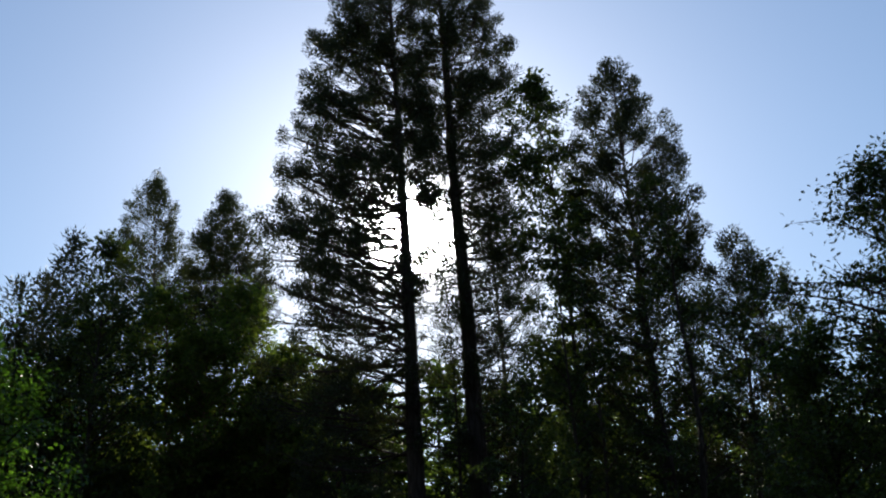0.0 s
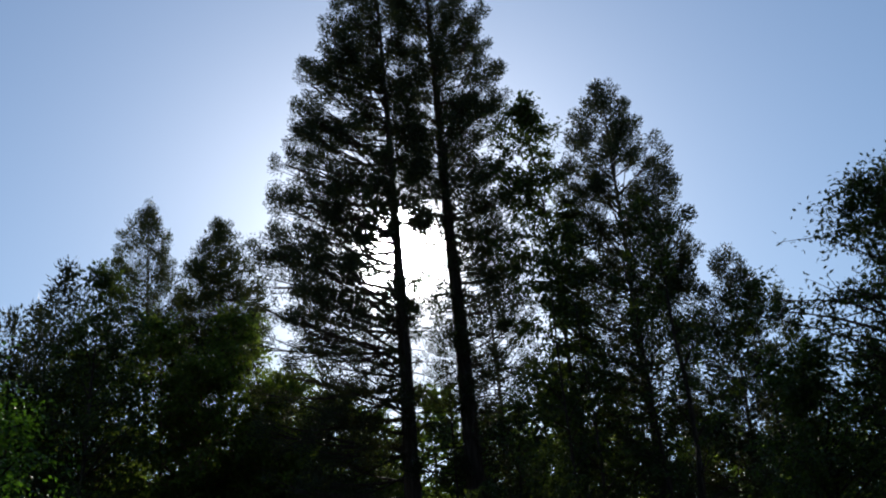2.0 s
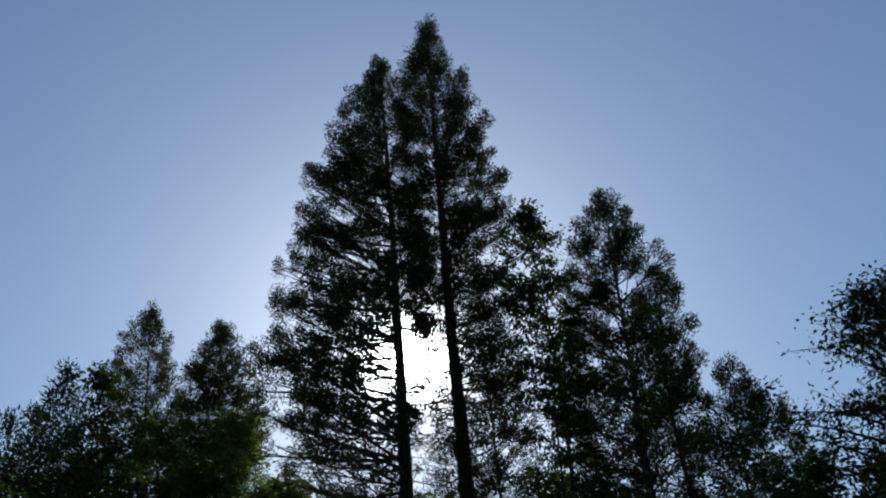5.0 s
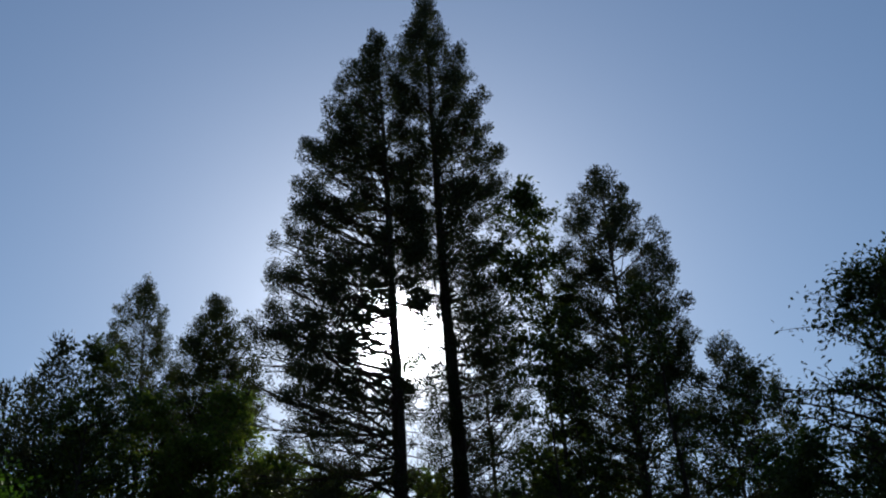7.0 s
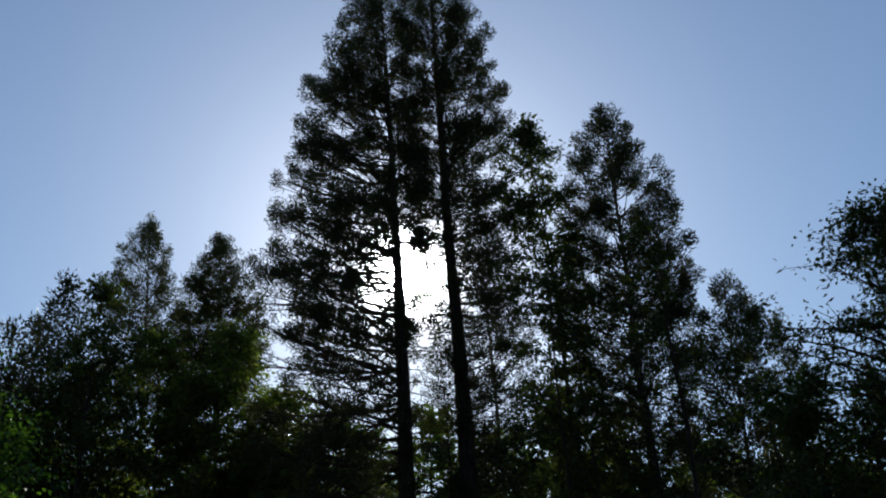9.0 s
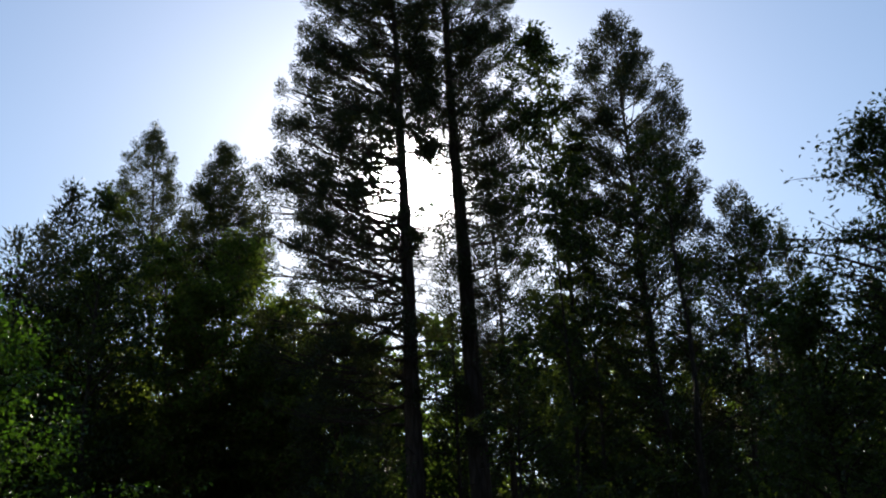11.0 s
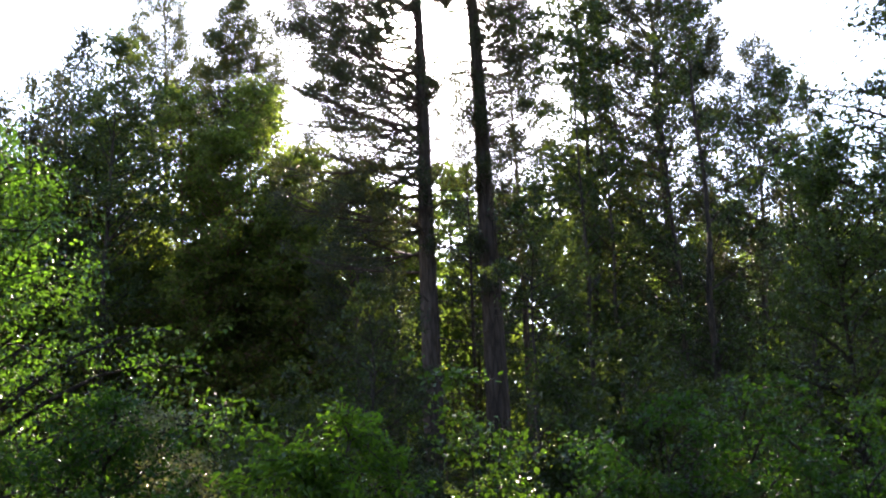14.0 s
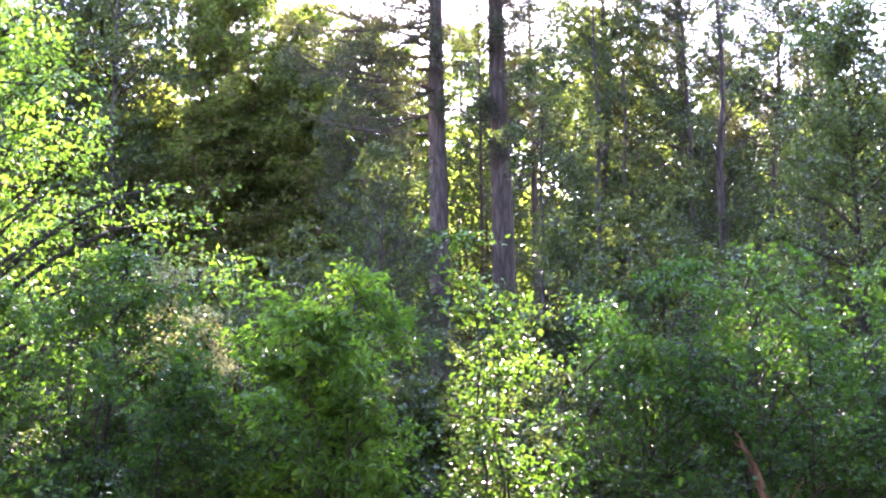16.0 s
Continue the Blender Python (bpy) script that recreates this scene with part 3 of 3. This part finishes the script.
broadleaf("sapling", "dense green sapling with small leaves", 4.65, 13, 6.7,
          [(0.6, 1.2, 1.3), (3, 1.35, 1.5), (5, 0.9, 1.2), (6.6, 0.25, 0.4)], 0.06, 63, limbs=100, twigs=11, per_twig=17, leaf=(0.085, 0.045), material=sapling_leaf, spread=0.24, group="saplings")
broadleaf("sapling", "dense green sapling with small leaves", 6.2, 12, 4.6,
          [(0.6, 1.2, 1.3), (2, 1.3, 1.5), (3.5, 0.9, 1.2), (4.5, 0.25, 0.4)], 0.05, 64, limbs=70, twigs=11, per_twig=15, leaf=(0.085, 0.045), material=sapling_leaf, spread=0.24, group="saplings")

# ---- undergrowth between the trunks ----
UNDER = [(-3.6, 14, 3.6, 71), (-2.0, 13, 3.4, 72), (-0.3, 15, 2.7, 73), (1.2, 13.5, 3.9, 74), (2.6, 14.5, 4.4, 75), (3.6, 16, 5.0, 76), (0.5, 18.5, 3.6, 78), (-3.0, 18, 4.0, 79),
         (-4.6, 19, 3.6, 80), (-7.6, 18, 3.6, 70)]
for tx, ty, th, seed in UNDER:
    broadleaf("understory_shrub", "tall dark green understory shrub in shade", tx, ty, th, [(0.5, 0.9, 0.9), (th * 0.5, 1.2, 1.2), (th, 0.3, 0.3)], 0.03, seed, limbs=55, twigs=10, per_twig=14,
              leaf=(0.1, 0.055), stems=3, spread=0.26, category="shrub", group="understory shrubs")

# ---- left: fresh green young tree close by ----
broadleaf("young_tree", "young broadleaf tree with bright fresh-green leaves", -5.05, 9, 5.9,
          [(0.8, 2.2, 2.7), (2.6, 2.2, 2.6), (3.9, 2.0, 2.1), (4.8, 1.5, 1.45), (5.8, 0.4, 0.7)], 0.07, 81, limbs=160, twigs=13, per_twig=24, leaf=(0.06, 0.038),
          material=young_leaf, spread=0.24, gaps=0.15, group="young trees", leaf_parts=200)

# ---- foreground bushes ----
BUSHES = [("shrub", "leafy green roadside shrub", -1.78, 6.5, 2.05, 0.5, 99, bush_leaf, (0.05, 0.033)),
          ("shrub", "leafy green roadside shrub", -2.75, 7.2, 2.85, 0.85, 82, bush_leaf, (0.052, 0.034)),
          ("shrub", "leafy green roadside shrub", -3.6, 6.4, 2.6, 1.0, 83, bush_leaf, (0.052, 0.034)),
          ("shrub", "shrub with pale grey-green leaf tips", -2.0, 8.0, 2.85, 0.16, 84, pale_leaf, (0.05, 0.024)),
          ("shrub", "rounded bright green shrub with pointed leaves", -0.98, 6.4, 2.5, 0.48, 85, fresh_leaf, (0.058, 0.028)),
          ("shrub", "narrow upright shrub with round lime-green leaves", 0.14, 6.5, 2.65, 0.19, 86, lime_leaf, (0.044, 0.032)),
          ("shrub", "spreading green shrub with small leaves", 0.98, 7.0, 2.6, 0.75, 87, bush_leaf, (0.047, 0.032)),
          ("shrub", "spreading green shrub with small leaves", 1.8, 6.7, 2.6, 0.8, 88, bush_leaf, (0.047, 0.032)),
          ("shrub", "spreading green shrub with small leaves", 2.6, 7.2, 2.6, 0.85, 89, bush_leaf, (0.047, 0.032)),
          ("shrub", "spreading green shrub with small leaves", 3.4, 6.8, 2.55, 0.9, 90, bush_leaf, (0.047, 0.032)),
          # low shrubs added mostly out of sight, blocking low sun and bright ground
          ("shrub", "low dense shrub added behind the front bushes as sun block and filler", -1.5, 7.7, 1.9, 0.65, 95, dark_leaf, (0.065, 0.042)),
          ("shrub", "low dense shrub added behind the front bushes as sun block and filler", -2.4, 8.3, 1.7, 0.75, 100, dark_leaf, (0.065, 0.042)),
          ("shrub", "low dense shrub added behind the front bushes as sun block and filler", -3.4, 8.6, 1.8, 0.8, 106, dark_leaf, (0.065, 0.042)),
          ("shrub", "low dense shrub added behind the front bushes as sun block and filler", -0.5, 7.6, 1.85, 0.65, 96, dark_leaf, (0.065, 0.042)),
          ("shrub", "low dense shrub added behind the front bushes as sun block and filler", 0.75, 8.1, 1.9, 0.7, 97, dark_leaf, (0.065, 0.042)),
          ("shrub", "low dense shrub added behind the front bushes as sun block and filler", 2.1, 8.1, 1.9, 0.7, 98, dark_leaf, (0.065, 0.042)),
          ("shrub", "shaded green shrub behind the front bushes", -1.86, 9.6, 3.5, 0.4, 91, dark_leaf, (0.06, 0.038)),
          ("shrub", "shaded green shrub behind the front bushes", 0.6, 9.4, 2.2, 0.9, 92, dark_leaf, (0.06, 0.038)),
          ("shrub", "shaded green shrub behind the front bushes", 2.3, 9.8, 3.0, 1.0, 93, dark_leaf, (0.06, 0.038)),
          ("shrub", "shaded green shrub behind the front bushes", 3.9, 9.6, 2.7, 1.0, 94, bush_leaf, (0.06, 0.038))]
for bname, blabel, bx, by, bh, br, seed, bmat, bleaf in BUSHES:
    broadleaf(bname, blabel, bx, by, bh, [(0.25, br, br), (bh * 0.55, br, br), (bh * 0.85, br * 0.6, br * 0.6), (bh, 0.08, 0.08)], 0.018, seed, limbs=100 if bmat == fresh_leaf else 34 if bmat == lime_leaf else 70, twigs=9, per_twig=14 if bmat == lime_leaf else 18,
              leaf=bleaf, material=bmat, stems=3 if bmat == lime_leaf else 5, splay=0.03 if bmat in (lime_leaf, fresh_leaf) else 0.1, gaps=0.45 if bmat == lime_leaf else 0.0, fine=bmat in (lime_leaf, fresh_leaf), spread=0.19 if bmat == lime_leaf else 0.15, category="shrub", group="roadside shrubs", leaf_parts=(60 if bmat in (lime_leaf, pale_leaf) else 120) if by < 7.5 or bmat == pale_leaf else 0)

# ---- woods closing the view behind ----
back_a = broadleaf("woodland_tree", "sunlit broadleaf tree in the woods behind", -7.5, 44, 17.0, [(1, 2.6, 2.6), (8, 3.2, 3.2), (13, 2.5, 2.5), (16.9, 0.5, 0.5)], 0.2, 103, limbs=66, twigs=9, per_twig=9,
                   leaf=(0.40, 0.25), spread=0.55, split=False, material=sunny_leaf, group="woods behind")
back_b = conifer("woodland_tree", "shaded conifer in the woods behind", 4.5, 40, 17.0, [(1.5, 2.8, 2.8), (8, 2.5, 2.5), (13, 1.5, 1.5), (16.9, 0.1, 0.1)], 0.2, 104, branches=70, sprays=1.3, sprigs=34, blade=0.5, thick=0.2, puff=0.55, inner=0.25,
                 split=False, group="woods behind")
# unseen conifer, added to hold skylight off the foliage facing the camera
skylight_block = conifer("woodland_tree", "unseen tall conifer added behind the camera to block skylight", -19, -4, 27, [(2, 4.4, 4.4), (13, 4.0, 4.0), (21, 2.4, 2.4), (26.9, 0.2, 0.2)], 0.32, 107, branches=60, sprays=0.9, sprigs=22, blade=1.0, thick=0.5, puff=0.9,
                 inner=0.2, split=False, group="woods behind")
rng = np.random.default_rng(7)
for i, (bx, by) in enumerate([(-9.2, 43), (-13.6, 43), (-6.4, 43), (-17.2, 43), (-20, 45), (-15.5, 47), (-11.5, 46), (-3.5, 43), (-0.5, 41), (2.2, 44), (7.4, 42), (10.2, 40), (12.8, 38), (14.5, 43), (17.5, 40), (20, 42)]):
    tall = 0.92 if -16 < bx < -5 else 0.85 if 9 < bx < 16 else 1.0
    copy_thing(back_a if i % 2 or -4 < bx < 3 else back_b, pose(bx, by, 0, 0, 0, rng.uniform(0, 360)) @ Matrix.Diagonal((1, 1, tall, 1)))
# half ring of these added blockers behind and beside the camera
for i in range(14):
    az, dist = i * 0.26 - 0.25, 19 * (1 + 0.2 * (i % 2))
    copy_thing(skylight_block, pose(dist * math.cos(az), -dist * math.sin(az) - 1, 0, 0, 0, rng.uniform(0, 360)))
back_c = broadleaf("woodland_tree", "olive-green broadleaf tree in the shaded woods", -6.2, 37, 12.6, [(0.8, 2.4, 2.4), (6, 2.9, 2.9), (10, 2.2, 2.2), (12.5, 0.5, 0.5)], 0.16, 105, limbs=64, twigs=10, per_twig=11,
                   leaf=(0.26, 0.16), spread=0.5, split=False, material=yellow_leaf, group="woods behind")
for bx, by, tall in [(-2.6, 36, 1.0), (0.3, 38, 1.05), (3.1, 36, 1.0), (5.6, 38, 1.1), (8.4, 36, 1.0), (11.2, 38, 1.05), (13.8, 35, 0.95), (16.5, 37, 1.0), (-16.5, 34, 1.1)]:
    copy_thing(back_c, pose(bx, by, 0, 0, 0, rng.uniform(0, 360)) @ Matrix.Diagonal((1, 1, tall, 1)))
far_a = broadleaf("far_tree", "distant sunlit broadleaf tree in the woods", -2, 62, 16, [(1, 3, 3), (8, 4, 4), (12, 3, 3), (16, 0.6, 0.6)], 0.25, 101, limbs=44, twigs=8, per_twig=9, leaf=(0.72, 0.46),
                  material=sunny_leaf, spread=0.8, split=False, group="far woods")
far_b = conifer("far_tree", "distant conifer in the woods", 9, 60, 19, [(1.5, 3, 3), (8, 2.4, 2.4), (13, 1.3, 1.3), (19, 0.1, 0.1)], 0.25, 102, branches=54, sprays=1.1, sprigs=26, blade=0.7, thick=0.3, puff=0.7, inner=0.25,
                material=far_needles, split=False, group="far woods")
for i in range(22):
    az, dist = radians(-30 + i * 2.9), rng.uniform(55, 80)
    copy_thing(far_b if rng.random() < 0.4 else far_a, pose(dist * math.sin(az), dist * math.cos(az), 0, 0, 0, rng.uniform(0, 360)))


# ---- a dead stem leaning out of the bushes ----
dead = tagged(new("dead_stem"), "leaning dead brown stem among the bushes", "branch")
dead.location = (1.85, 6.2, 0)
wood = Soup()
wood.add(*tube([(0, 0, -0.05), (-0.1, 0.05, 0.45), (-0.18, 0.1, 0.9), (-0.29, 0.14, 1.25), (-0.36, 0.18, 1.42)], [0.04, 0.037, 0.032, 0.024, 0.008], 8, np.random.default_rng(3), 0.05))
part("stem", wood.mesh("stem", red_bark, True), dead)
for a, b in (((-0.17, 0.09, 0.85), (-0.02, 0.02, 1.15)), ((-0.27, 0.13, 1.2), (-0.4, 0.05, 1.36))):
    spur = Soup()
    spur.add(*tube([a, (np.array(a) + b) / 2 + (0, 0, 0.02), b], [0.012, 0.009, 0.003], 5))
    part("spur", spur.mesh("spur", red_bark, True), dead)
